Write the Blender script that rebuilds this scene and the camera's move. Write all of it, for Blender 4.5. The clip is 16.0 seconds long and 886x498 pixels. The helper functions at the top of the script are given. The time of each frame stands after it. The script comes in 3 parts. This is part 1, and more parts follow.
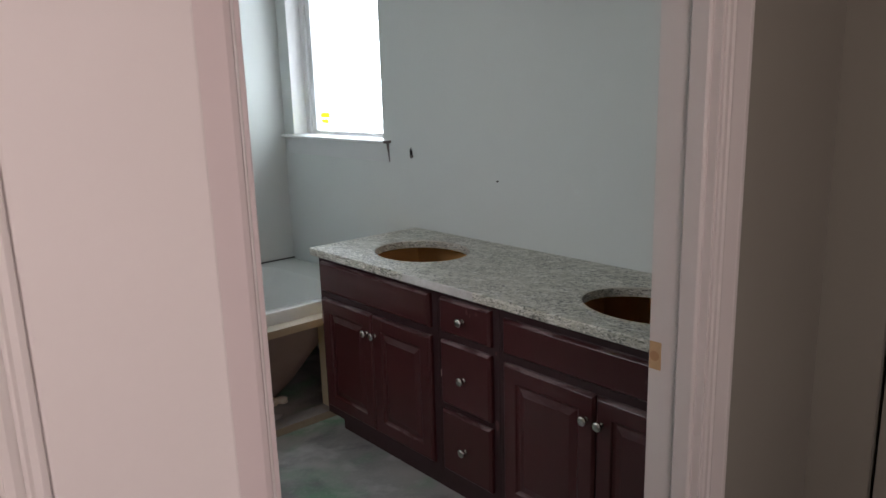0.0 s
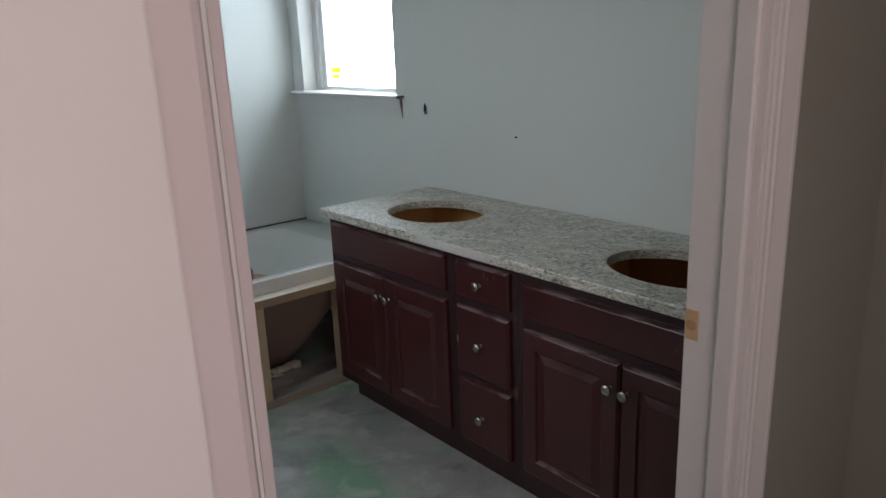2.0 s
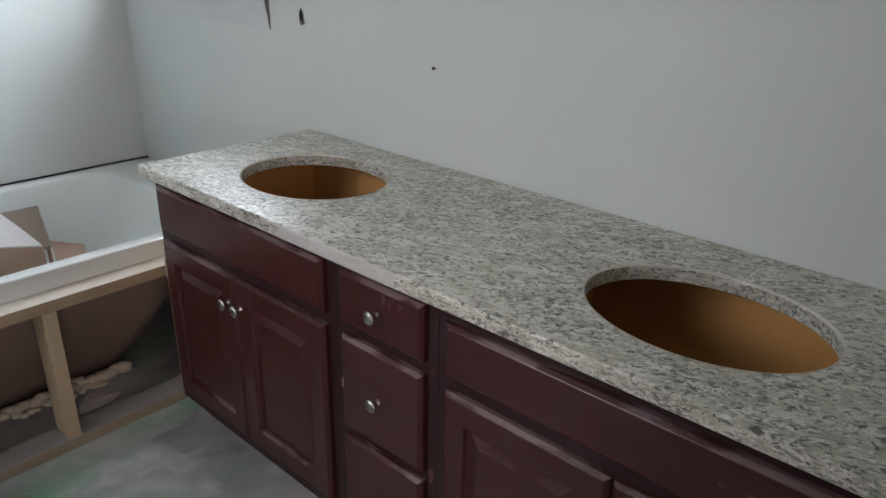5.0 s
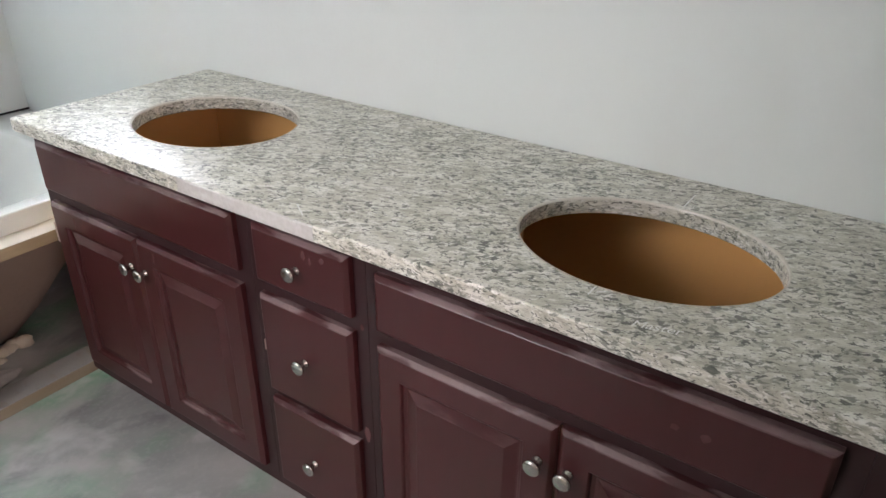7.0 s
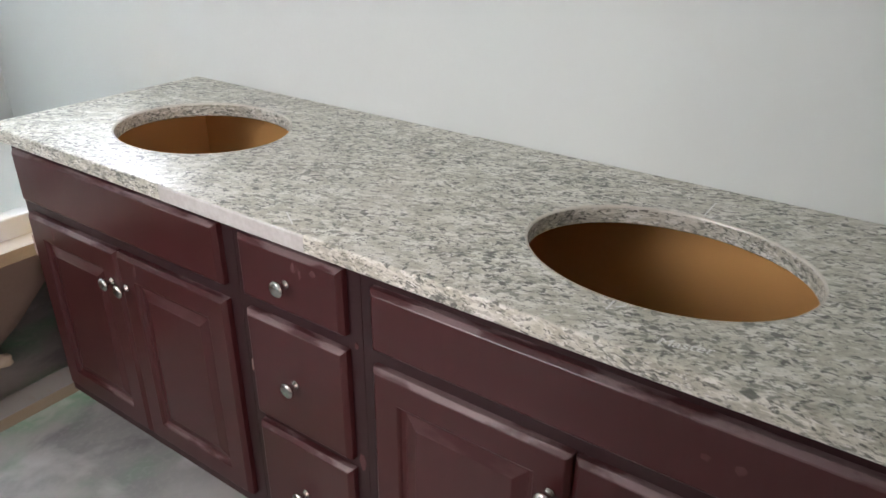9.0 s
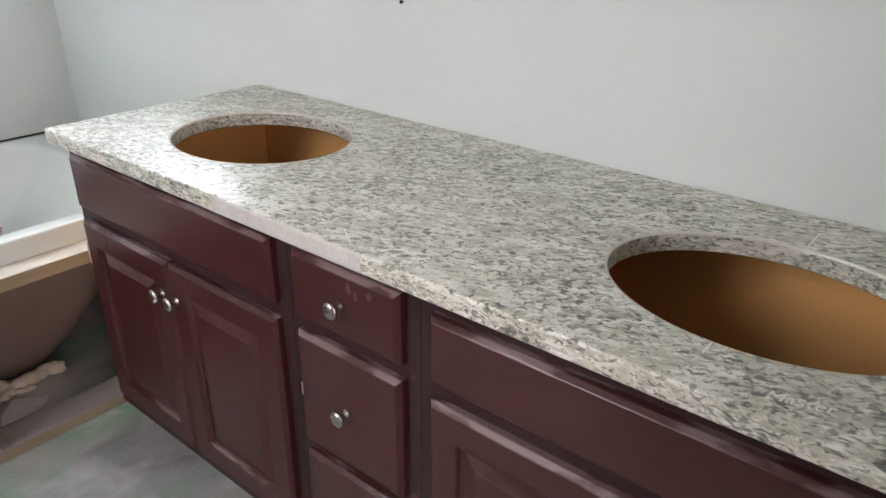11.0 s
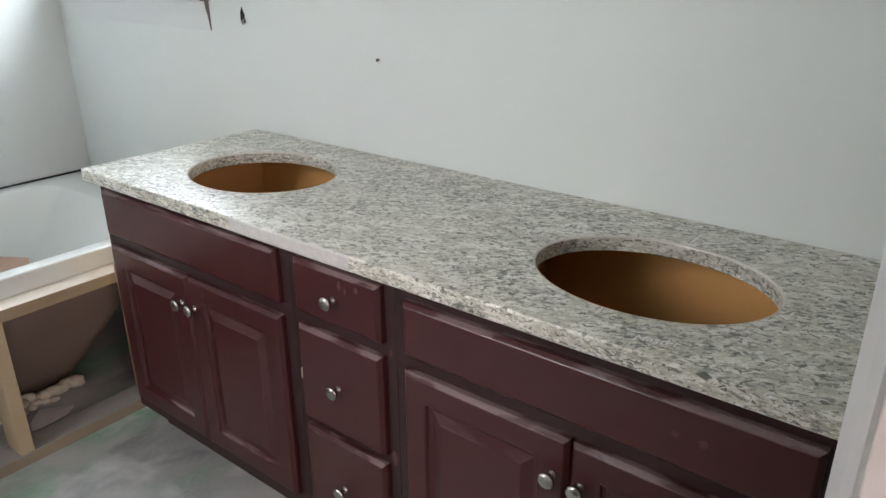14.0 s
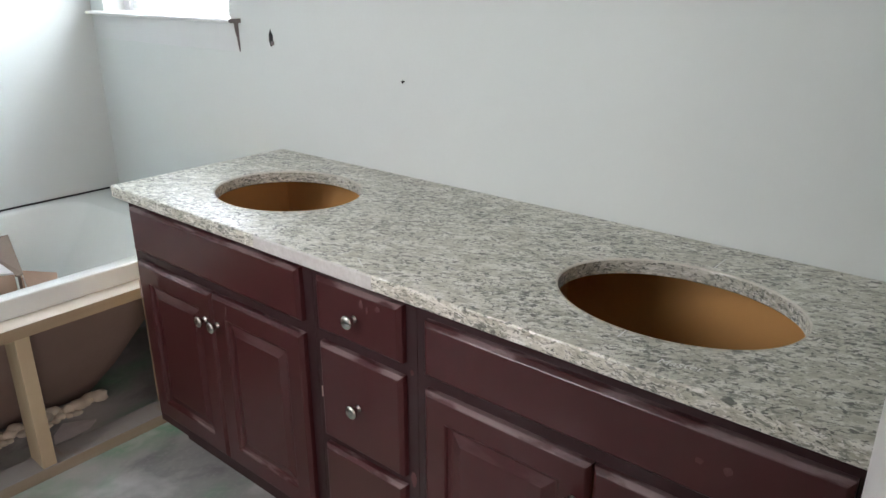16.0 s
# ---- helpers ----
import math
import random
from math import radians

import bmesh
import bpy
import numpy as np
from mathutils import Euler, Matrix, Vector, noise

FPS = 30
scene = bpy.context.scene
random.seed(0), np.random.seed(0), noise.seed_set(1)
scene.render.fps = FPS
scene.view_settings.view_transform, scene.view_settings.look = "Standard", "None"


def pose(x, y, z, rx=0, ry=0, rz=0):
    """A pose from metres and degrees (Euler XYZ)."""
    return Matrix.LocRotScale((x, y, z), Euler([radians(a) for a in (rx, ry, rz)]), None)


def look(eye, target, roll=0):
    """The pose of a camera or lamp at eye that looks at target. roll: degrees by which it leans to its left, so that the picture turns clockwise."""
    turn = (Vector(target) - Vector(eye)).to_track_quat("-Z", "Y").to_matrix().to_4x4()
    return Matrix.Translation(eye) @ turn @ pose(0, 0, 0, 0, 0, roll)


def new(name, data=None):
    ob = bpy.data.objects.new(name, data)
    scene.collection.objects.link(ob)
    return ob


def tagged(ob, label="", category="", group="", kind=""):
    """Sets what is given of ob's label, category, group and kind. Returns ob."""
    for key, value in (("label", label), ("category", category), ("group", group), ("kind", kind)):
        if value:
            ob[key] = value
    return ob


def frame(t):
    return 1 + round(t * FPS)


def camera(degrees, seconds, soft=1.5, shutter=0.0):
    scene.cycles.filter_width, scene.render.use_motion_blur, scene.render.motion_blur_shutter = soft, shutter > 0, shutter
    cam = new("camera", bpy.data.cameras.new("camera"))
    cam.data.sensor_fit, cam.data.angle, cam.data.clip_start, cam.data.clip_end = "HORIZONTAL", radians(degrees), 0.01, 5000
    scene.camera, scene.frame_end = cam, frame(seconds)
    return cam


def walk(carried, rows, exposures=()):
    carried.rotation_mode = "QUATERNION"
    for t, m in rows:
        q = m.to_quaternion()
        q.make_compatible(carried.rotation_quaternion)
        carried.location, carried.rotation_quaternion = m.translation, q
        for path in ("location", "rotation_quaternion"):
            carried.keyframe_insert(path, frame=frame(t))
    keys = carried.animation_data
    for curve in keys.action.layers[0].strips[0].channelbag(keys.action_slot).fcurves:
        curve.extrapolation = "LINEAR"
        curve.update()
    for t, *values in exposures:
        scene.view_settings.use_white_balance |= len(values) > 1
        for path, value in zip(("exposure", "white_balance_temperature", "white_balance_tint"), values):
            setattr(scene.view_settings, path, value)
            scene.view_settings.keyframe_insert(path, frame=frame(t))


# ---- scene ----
cam = camera(62.6, 16.0, shutter=0.4)
PATH = [
    (0, (-2.098, -2.581, 1.485), (-0.814, -1.114, 1.044), -1.7),
    (0.5, (-2.114, -2.585, 1.492), (-0.846, -1.107, 1.039), -1.9),
    (1, (-2.107, -2.577, 1.491), (-0.846, -1.101, 1.011), -2.0),
    (1.5, (-2.086, -2.569, 1.479), (-0.826, -1.099, 0.976), -2.2),
    (2, (-2.019, -2.492, 1.458), (-0.788, -1.013, 0.912), -2.3),
    (2.5, (-1.927, -2.36, 1.449), (-0.67, -0.922, 0.855), -3.0),
    (3, (-1.808, -2.264, 1.444), (-0.537, -0.838, 0.853), -2.3),
    (3.5, (-1.599, -2.168, 1.422), (-0.421, -0.685, 0.779), 0.4),
    (4, (-1.508, -2.102, 1.424), (-0.368, -0.582, 0.8), -0.6),
    (4.5, (-1.438, -1.935, 1.406), (-0.115, -0.653, 0.628), 1.3),
    (4.7, (-1.424, -1.888, 1.404), (-0.074, -0.631, 0.63), 1.3),
    (6.8, (-1.35, -1.769, 1.377), (0.115, -0.777, 0.444), 1.1),
    (7, (-1.335, -1.774, 1.372), (0.111, -0.758, 0.437), 0.4),
    (7.5, (-1.371, -1.77, 1.373), (0.117, -0.784, 0.47), 2.0),
    (8, (-1.348, -1.778, 1.344), (0.143, -0.796, 0.442), 1.9),
    (8.5, (-1.343, -1.765, 1.345), (0.137, -0.763, 0.447), 2.1),
    (9, (-1.273, -1.722, 1.317), (0.197, -0.698, 0.427), 0.5),
    (9.5, (-1.163, -1.63, 1.278), (0.266, -0.534, 0.41), 1.0),
    (10, (-1.112, -1.591, 1.262), (0.264, -0.45, 0.366), 0.9),
    (10.2, (-1.104, -1.578, 1.258), (0.254, -0.419, 0.357), 0.1),
    (12.3, (-1.432, -1.833, 1.351), (0.044, -0.739, 0.559), 1.2),
    (12.5, (-1.417, -1.842, 1.353), (0.026, -0.722, 0.538), -0.1),
    (13, (-1.431, -1.855, 1.345), (0.018, -0.724, 0.558), 0.1),
    (13.5, (-1.441, -1.867, 1.358), (0.0, -0.723, 0.574), -0.1),
    (14, (-1.437, -1.873, 1.358), (0.02, -0.73, 0.603), -0.3),
    (14.5, (-1.437, -1.874, 1.356), (0.005, -0.699, 0.62), -0.5),
    (15, (-1.443, -1.873, 1.361), (-0.002, -0.69, 0.637), -0.4),
    (15.5, (-1.441, -1.872, 1.359), (0.003, -0.683, 0.652), -0.1),
    (16, (-1.441, -1.873, 1.356), (-0.003, -0.671, 0.657), -0.1),
]
EXPOSURES = [(0.0, -0.24, 6150, 12), (2.0, -0.30, 5950, 9), (3.0, -0.32, 5800, 6), (3.5, -0.22, 5800, 7), (4.5, 0.06, 6000, 12), (6.8, 1.17, 6300, 16), (10.2, 1.20, 6300, 16), (12.5, 1.00, 6250, 12), (16.0, 1.00, 6200, 13)]
walk(cam, [(t, look(eye, target, roll)) for t, eye, target, roll in PATH], EXPOSURES)

# ---- light ----
world = bpy.data.worlds.new("world")
scene.world = world
world.use_nodes = True
wn = world.node_tree
sky = wn.nodes.new("ShaderNodeTexSky")
sky.sky_type, sky.sun_disc = "NISHITA", False
sky.sun_elevation, sky.sun_rotation = radians(40), radians(120)
wn.links.new(sky.outputs[0], wn.nodes["Background"].inputs[0])
wn.nodes["Background"].inputs[1].default_value = 0.1


def area_lamp(name, m, sx, sy, watts, colour):
    data = bpy.data.lights.new(name, "AREA")
    data.shape, data.size, data.size_y, data.energy, data.color = "RECTANGLE", sx, sy, watts, colour
    ob = new(name, data)
    ob.matrix_basis = m
    return ob


# overcast daylight outside the bathroom window
area_lamp("window_daylight", look((2.6, 1.2, 3.0), (-0.4, 0.62, 1.3)), 6.0, 5.0, 640, (0.85, 0.95, 1.0))
# added fill from the unseen west side, narrowed towards the near cabinet
area_lamp("west_fill", look((-2.80, -0.45, 1.9), (-0.3, -1.85, 0.70)), 1.25, 1.0, 8.6, (1.0, 0.925, 0.85)).data.spread = radians(115)
# added lamp standing in for the hall's unknown light source
area_lamp("hall_fill", look((-2.05, -3.43, 1.5), (-1.95, -2.0, 1.3)), 0.9, 1.3, 15.5, (1.0, 0.75, 0.67))


# ---- materials ----
def material(name, base, rough=0.6, metal=0.0, second=None, scale=6.0, amount=0.5, fine=None, fine_scale=90.0, bump=0.1, bump_scale=180.0,
             stretch=(1, 1, 1), dust=None, cover=(0.36, 0.50), spec=0.5, coat=0.0):
    """A principled surface with stains (second), grain (fine), relief and dust that lies on upward faces."""
    m = bpy.data.materials.new(name)
    m.use_nodes = True
    nt = m.node_tree
    n, link = nt.nodes, nt.links.new
    b = n["Principled BSDF"]
    b.inputs["Roughness"].default_value, b.inputs["Metallic"].default_value = rough, metal
    b.inputs["Specular IOR Level"].default_value, b.inputs["Coat Weight"].default_value = spec, coat
    tc, mp = n.new("ShaderNodeTexCoord"), n.new("ShaderNodeMapping")
    mp.inputs["Scale"].default_value = stretch
    link(tc.outputs["Object"], mp.inputs[0])

    def noise_at(s, detail=5.0):
        t = n.new("ShaderNodeTexNoise")
        t.inputs["Scale"].default_value, t.inputs["Detail"].default_value = s, detail
        link(mp.outputs[0], t.inputs["Vector"])
        return t.outputs[0]

    def ramp(src, lo, hi, top=1.0):
        r = n.new("ShaderNodeMapRange")
        r.inputs[1].default_value, r.inputs[2].default_value, r.inputs[4].default_value = lo, hi, top
        link(src, r.inputs[0])
        return r.outputs[0]

    def mix(fac, a, c):
        x = n.new("ShaderNodeMix")
        x.data_type = "RGBA"
        link(fac, x.inputs[0])
        for sock, v in ((x.inputs[6], a), (x.inputs[7], c)):
            if isinstance(v, tuple):
                sock.default_value = (*v, 1)
            else:
                link(v, sock)
        return x.outputs[2]

    colour = mix(ramp(noise_at(scale), 0.35, 0.7, amount), base, second or tuple(c * 0.8 for c in base))
    colour = mix(ramp(noise_at(fine_scale), 0.4, 0.75, 0.5), colour, fine or tuple(c * 0.85 for c in base))
    if dust:
        g, sep = n.new("ShaderNodeNewGeometry"), n.new("ShaderNodeSeparateXYZ")
        link(g.outputs["Normal"], sep.inputs[0])
        up = ramp(sep.outputs[2], 0.2, 0.62)
        mul = n.new("ShaderNodeMath")
        mul.operation = "MULTIPLY"
        link(up, mul.inputs[0])
        even = n.new("ShaderNodeTexNoise")
        even.inputs["Scale"].default_value, even.inputs["Detail"].default_value = 30.0, 5.0
        lie = n.new("ShaderNodeMapping")
        lie.inputs["Scale"].default_value = (1, 0.3, 1)
        link(tc.outputs["Object"], lie.inputs[0])
        link(lie.outputs[0], even.inputs["Vector"])
        link(ramp(even.outputs[0], *cover, 0.9), mul.inputs[1])
        colour = mix(mul.outputs[0], colour, dust)
    link(colour, b.inputs["Base Color"])
    rr = n.new("ShaderNodeMapRange")
    rr.inputs[3].default_value, rr.inputs[4].default_value = rough * 0.85, min(1.0, rough * 1.2)
    link(noise_at(scale * 3), rr.inputs[0])
    link(rr.outputs[0], b.inputs["Roughness"])
    if bump:
        bp = n.new("ShaderNodeBump")
        bp.inputs["Strength"].default_value, bp.inputs["Distance"].default_value = bump, 0.002
        link(noise_at(bump_scale), bp.inputs["Height"])
        link(bp.outputs[0], b.inputs["Normal"])
    return m


WALL = material("wall_paint", (0.69, 0.73, 0.71), 0.75, second=(0.66, 0.70, 0.68), scale=1.2, amount=0.8, fine=(0.67, 0.71, 0.69), bump=0.12, bump_scale=260, spec=0.25)
HALL = material("hall_paint", (0.31, 0.30, 0.26), 0.75, second=(0.285, 0.275, 0.24), scale=1.5, fine=(0.30, 0.29, 0.25), bump=0.12, bump_scale=260, spec=0.25)
TRIM = material("trim_paint", (0.74, 0.71, 0.69), 0.45, second=(0.70, 0.67, 0.65), scale=3, fine=(0.72, 0.69, 0.67), bump=0.05, bump_scale=60)
# a little darker and pinker than the trim paint
PINK_TRIM = material("pinkish_trim", (0.67, 0.605, 0.595), 0.5, second=(0.63, 0.57, 0.56), scale=4, fine=(0.65, 0.59, 0.58), bump=0.06, bump_scale=60)
CEILING = material("ceiling_paint", (0.78, 0.78, 0.76), 0.85, bump=0.15)
SILL = material("sill_paint", (0.80, 0.81, 0.80), 0.4, second=(0.76, 0.77, 0.76), fine=(0.78, 0.79, 0.78), bump=0.03)
# white trim paint greyed to carry the shade under the sill
APRON_SHADED = material("apron_shaded", (0.70, 0.72, 0.72), 0.55, second=(0.66, 0.69, 0.68), scale=4, fine=(0.69, 0.71, 0.70), bump=0.03)
VINYL = material("vinyl", (0.87, 0.88, 0.88), 0.35, second=(0.8, 0.81, 0.81), fine=(0.8, 0.81, 0.81), bump=0.0)
# its dust is partly painted light: it also lightens the lit top edges and bevels
CHERRY = material("cherry_stain", (0.055, 0.0122, 0.0136), 0.30, second=(0.047, 0.0106, 0.0120), scale=4, amount=0.6, fine=(0.047, 0.0102, 0.0113), fine_scale=60, bump=0.04, bump_scale=90,
                  stretch=(1, 1, 0.18), dust=(0.18, 0.125, 0.125), cover=(0.45, 0.54), spec=0.5)
# darkened cherry: the shade between and behind the fronts is put into its colour
CHERRY_SHADED = material("cherry_stain_shaded", (0.024, 0.0066, 0.0082), 0.45, second=(0.034, 0.012, 0.014), scale=7, amount=0.5, fine=(0.026, 0.007, 0.008), bump=0.04, stretch=(1, 1, 0.3))
LINER = material("cabinet_liner", (0.88, 0.50, 0.18), 0.5, second=(0.84, 0.46, 0.15), scale=3, fine=(0.86, 0.48, 0.17), stretch=(1, 1, 0.2), bump=0.02)
NICKEL = material("satin_nickel", (0.50, 0.48, 0.45), 0.25, 1.0, second=(0.42, 0.40, 0.38), scale=40, bump=0.0)
TUB = material("tub_acrylic", (0.74, 0.77, 0.74), 0.18, second=(0.66, 0.69, 0.66), scale=2.5, amount=0.6, fine=(0.70, 0.73, 0.70), fine_scale=30, bump=0.0)
SHELL = material("tub_shell", (0.31, 0.235, 0.195), 0.6, second=(0.23, 0.175, 0.15), scale=4, amount=0.8, bump=0.2, bump_scale=60)
PINE = material("pine", (0.54, 0.44, 0.28), 0.65, second=(0.44, 0.35, 0.22), scale=5, amount=0.8, fine=(0.58, 0.49, 0.33), fine_scale=40, bump=0.15, bump_scale=90, stretch=(1, 1, 0.15))
PINE_FLAT = material("pine_plate", (0.40, 0.315, 0.20), 0.7, second=(0.31, 0.235, 0.15), scale=5, amount=0.7, fine=(0.5, 0.39, 0.24), fine_scale=40, bump=0.15, bump_scale=90,
                     stretch=(0.15, 1, 1), dust=(0.66, 0.61, 0.52), cover=(0.0, 0.3))
PLATE_LOW = material("dusty_plate", (0.34, 0.28, 0.19), 0.8, second=(0.26, 0.22, 0.16), scale=5, amount=0.7, fine=(0.36, 0.33, 0.27), fine_scale=40, bump=0.15, bump_scale=90,
                     stretch=(0.15, 1, 1), dust=(0.36, 0.365, 0.36), cover=(0.15, 0.45))
FOAM = material("expanding_foam", (0.72, 0.67, 0.54), 0.8, second=(0.62, 0.57, 0.44), scale=25, bump=0.4, bump_scale=90)
CARD = material("cardboard", (0.35, 0.235, 0.165), 0.8, second=(0.31, 0.205, 0.145), scale=5, fine=(0.37, 0.25, 0.18), bump=0.1, bump_scale=120)
CARD_DARK = material("cardboard_dark", (0.19, 0.145, 0.11), 0.85, second=(0.16, 0.12, 0.095), scale=6, bump=0.1, bump_scale=120)
CARD_PALE = material("cardboard_pale", (0.62, 0.60, 0.59), 0.7, second=(0.56, 0.54, 0.53), scale=5, bump=0.08)
PAPER = material("paper", (0.72, 0.70, 0.66), 0.8, bump=0.2, bump_scale=40)
INK = material("grey_ink", (0.20, 0.18, 0.17), 0.7, bump=0.0)
DARK = material("dark_gap", (0.012, 0.012, 0.012), 0.9, bump=0.0)
RAW_WOOD = material("raw_wood", (0.58, 0.40, 0.22), 0.7, second=(0.45, 0.29, 0.15), scale=25, amount=0.8, bump=0.3, bump_scale=70)
RAW_END = material("raw_fibreboard", (0.19, 0.17, 0.165), 0.85, bump=0.2)
FILM = material("edge_film", (0.60, 0.59, 0.57), 0.25, second=(0.52, 0.51, 0.48), scale=30, amount=0.7, fine=(0.45, 0.44, 0.41), fine_scale=120, bump=0.02)
PENCIL = material("white_pencil", (0.85, 0.85, 0.83), 0.8, bump=0.0)
DUST = material("pale_dust", (0.115, 0.055, 0.056), 0.6, second=(0.08, 0.025, 0.026), scale=60, amount=0.9, bump=0.0)
YELLOW = material("yellow_label", (0.84, 0.88, 0.06), 0.6, bump=0.0)
ynodes = YELLOW.node_tree
thin = ynodes.nodes.new("ShaderNodeBsdfTranslucent")
thin.inputs[0].default_value = (0.90, 0.95, 0.10, 1)
blend = ynodes.nodes.new("ShaderNodeMixShader")
blend.inputs[0].default_value = 0.7
ynodes.links.new(ynodes.nodes["Principled BSDF"].outputs[0], blend.inputs[1])
ynodes.links.new(thin.outputs[0], blend.inputs[2])
ynodes.links.new(blend.outputs[0], ynodes.nodes["Material Output"].inputs[0])
OLIVE = material("label_print", (0.55, 0.52, 0.03), 0.6, bump=0.0)
PLUG = material("pale_filler", (0.45, 0.34, 0.30), 0.8, bump=0.1)


def blank(name):
    m = bpy.data.materials.new(name)
    m.use_nodes = True
    return m, m.node_tree.nodes, m.node_tree.links.new, m.node_tree.nodes["Principled BSDF"]


def add_ramp(n, stops):
    r = n.new("ShaderNodeValToRGB")
    e = r.color_ramp.elements
    while len(e) < len(stops):
        e.new(0.5)
    for k, (p, c) in zip(e, stops):
        k.position, k.color = p, (*c, 1)
    return r


def granite():
    """Pale granite with elongated grey and green-black flecks that all lie one way."""
    m, n, link, b = blank("granite")
    tc = n.new("ShaderNodeTexCoord")
    Z = 1.6

    def stretched(sx, sy, sz, turn=-68):
        a, c = n.new("ShaderNodeMapping"), n.new("ShaderNodeMapping")
        a.inputs["Rotation"].default_value = (0, 0, radians(-turn))
        c.inputs["Scale"].default_value = (sx, sy, sz)
        link(tc.outputs["Object"], a.inputs[0])
        link(a.outputs[0], c.inputs[0])
        return c.outputs[0]

    def tex(vec, s, detail=4.0, rough=0.6, distort=0.0):
        t = n.new("ShaderNodeTexNoise")
        t.inputs["Scale"].default_value, t.inputs["Detail"].default_value = s, detail
        t.inputs["Roughness"].default_value, t.inputs["Distortion"].default_value = rough, distort
        link(vec, t.inputs["Vector"])
        return t.outputs[0]

    def mixc(fac, a, c):
        x = n.new("ShaderNodeMix")
        x.data_type = "RGBA"
        link(fac, x.inputs[0])
        for s, v in ((x.inputs[6], a), (x.inputs[7], c)):
            if isinstance(v, tuple):
                s.default_value = (*v, 1)
            else:
                link(v, s)
        return x.outputs[2]

    def cut(src, lo, hi, top=1.0):
        r = n.new("ShaderNodeMapRange")
        r.interpolation_type = "SMOOTHSTEP"
        r.inputs[1].default_value, r.inputs[2].default_value, r.inputs[4].default_value = lo, hi, top
        link(src, r.inputs[0])
        return r.outputs[0]

    base = add_ramp(n, [(0.3, (0.40, 0.39, 0.315)), (0.47, (0.56, 0.55, 0.465)), (0.62, (0.74, 0.73, 0.66))])
    link(tex(stretched(0.5, 1, Z), 34, 4, 0.65, 0.6), base.inputs[0])
    clump = tex(stretched(0.7, 1, Z), 16, 3, 0.6)

    def flecks(vec, s, lo, hi, top, weight):
        """Noise that is cut where the clumps lift it."""
        a = n.new("ShaderNodeMath")
        a.operation = "MULTIPLY_ADD"
        link(clump, a.inputs[0])
        a.inputs[1].default_value = weight
        link(tex(vec, s, 2.5, 0.55, 0.7), a.inputs[2])
        return cut(a.outputs[0], lo + weight * 0.5, hi + weight * 0.5, top)

    col = mixc(flecks(stretched(0.50, 1, Z), 80, 0.515, 0.60, 0.55, 0.20), base.outputs[0], (0.36, 0.35, 0.29))
    col = mixc(cut(tex(stretched(0.5, 1, Z), 105, 2), 0.56, 0.62, 0.75), col, (0.82, 0.81, 0.76))
    col = mixc(flecks(stretched(0.60, 1, Z), 124, 0.550, 0.598, 0.85, 0.24), col, (0.20, 0.205, 0.17))
    col = mixc(flecks(stretched(0.68, 1, Z), 106, 0.594, 0.625, 0.92, 0.26), col, (0.095, 0.10, 0.085))
    col = mixc(cut(tex(stretched(0.6, 1, Z), 300, 2), 0.59, 0.65, 0.45), col, (0.15, 0.15, 0.125))
    col = mixc(cut(tex(stretched(0.8, 1, Z), 5, 3), 0.52, 0.70, 0.2), col, (0.45, 0.42, 0.36))
    link(col, b.inputs["Base Color"])
    b.inputs["Roughness"].default_value = 0.30
    b.inputs["Specular IOR Level"].default_value = 0.55
    bp = n.new("ShaderNodeBump")
    bp.inputs["Strength"].default_value, bp.inputs["Distance"].default_value = 0.05, 0.001
    link(tex(stretched(0.6, 1, 1), 120), bp.inputs["Height"])
    link(bp.outputs[0], b.inputs["Normal"])
    return m


def concrete():
    """Trowelled slab with pale plaster dust, damp dark clouds and green overspray."""
    m, n, link, b = blank("concrete_slab")
    tc = n.new("ShaderNodeTexCoord")

    def tex(s, detail=6.0, off=0.0, distort=0.0):
        mp = n.new("ShaderNodeMapping")
        mp.inputs["Location"].default_value = (off, off * 0.7, 0)
        link(tc.outputs["Object"], mp.inputs[0])
        t = n.new("ShaderNodeTexNoise")
        t.inputs["Scale"].default_value, t.inputs["Detail"].default_value, t.inputs["Distortion"].default_value = s, detail, distort
        link(mp.outputs[0], t.inputs["Vector"])
        return t.outputs[0]

    def layer(src, lo, hi, top, under, over):
        r, x = n.new("ShaderNodeMapRange"), n.new("ShaderNodeMix")
        r.inputs[1].default_value, r.inputs[2].default_value, r.inputs[4].default_value = lo, hi, top
        link(src, r.inputs[0])
        x.data_type = "RGBA"
        link(r.outputs[0], x.inputs[0])
        if isinstance(under, tuple):
            x.inputs[6].default_value = (*under, 1)
        else:
            link(under, x.inputs[6])
        x.inputs[7].default_value = (*over, 1)
        return x.outputs[2]

    col = layer(tex(3.0, 6, 0, 0.6), 0.35, 0.66, 1.0, (0.30, 0.315, 0.31), (0.47, 0.48, 0.47))
    col = layer(tex(4.2, 5, 3.1, 0.8), 0.50, 0.66, 0.75, col, (0.19, 0.20, 0.205))
    col = layer(tex(3.0, 4, 7.7), 0.50, 0.66, 0.75, col, (0.17, 0.40, 0.24))
    col = layer(tex(5.5, 7, 1.3, 0.3), 0.54, 0.70, 0.62, col, (0.66, 0.69, 0.68))
    col = layer(tex(60.0, 4, 2.2), 0.5, 0.8, 0.35, col, (0.5, 0.5, 0.5))
    link(col, b.inputs["Base Color"])
    b.inputs["Roughness"].default_value = 0.5
    bp = n.new("ShaderNodeBump")
    bp.inputs["Strength"].default_value, bp.inputs["Distance"].default_value = 0.15, 0.003
    link(tex(40.0), bp.inputs["Height"])
    link(bp.outputs[0], b.inputs["Normal"])
    return m


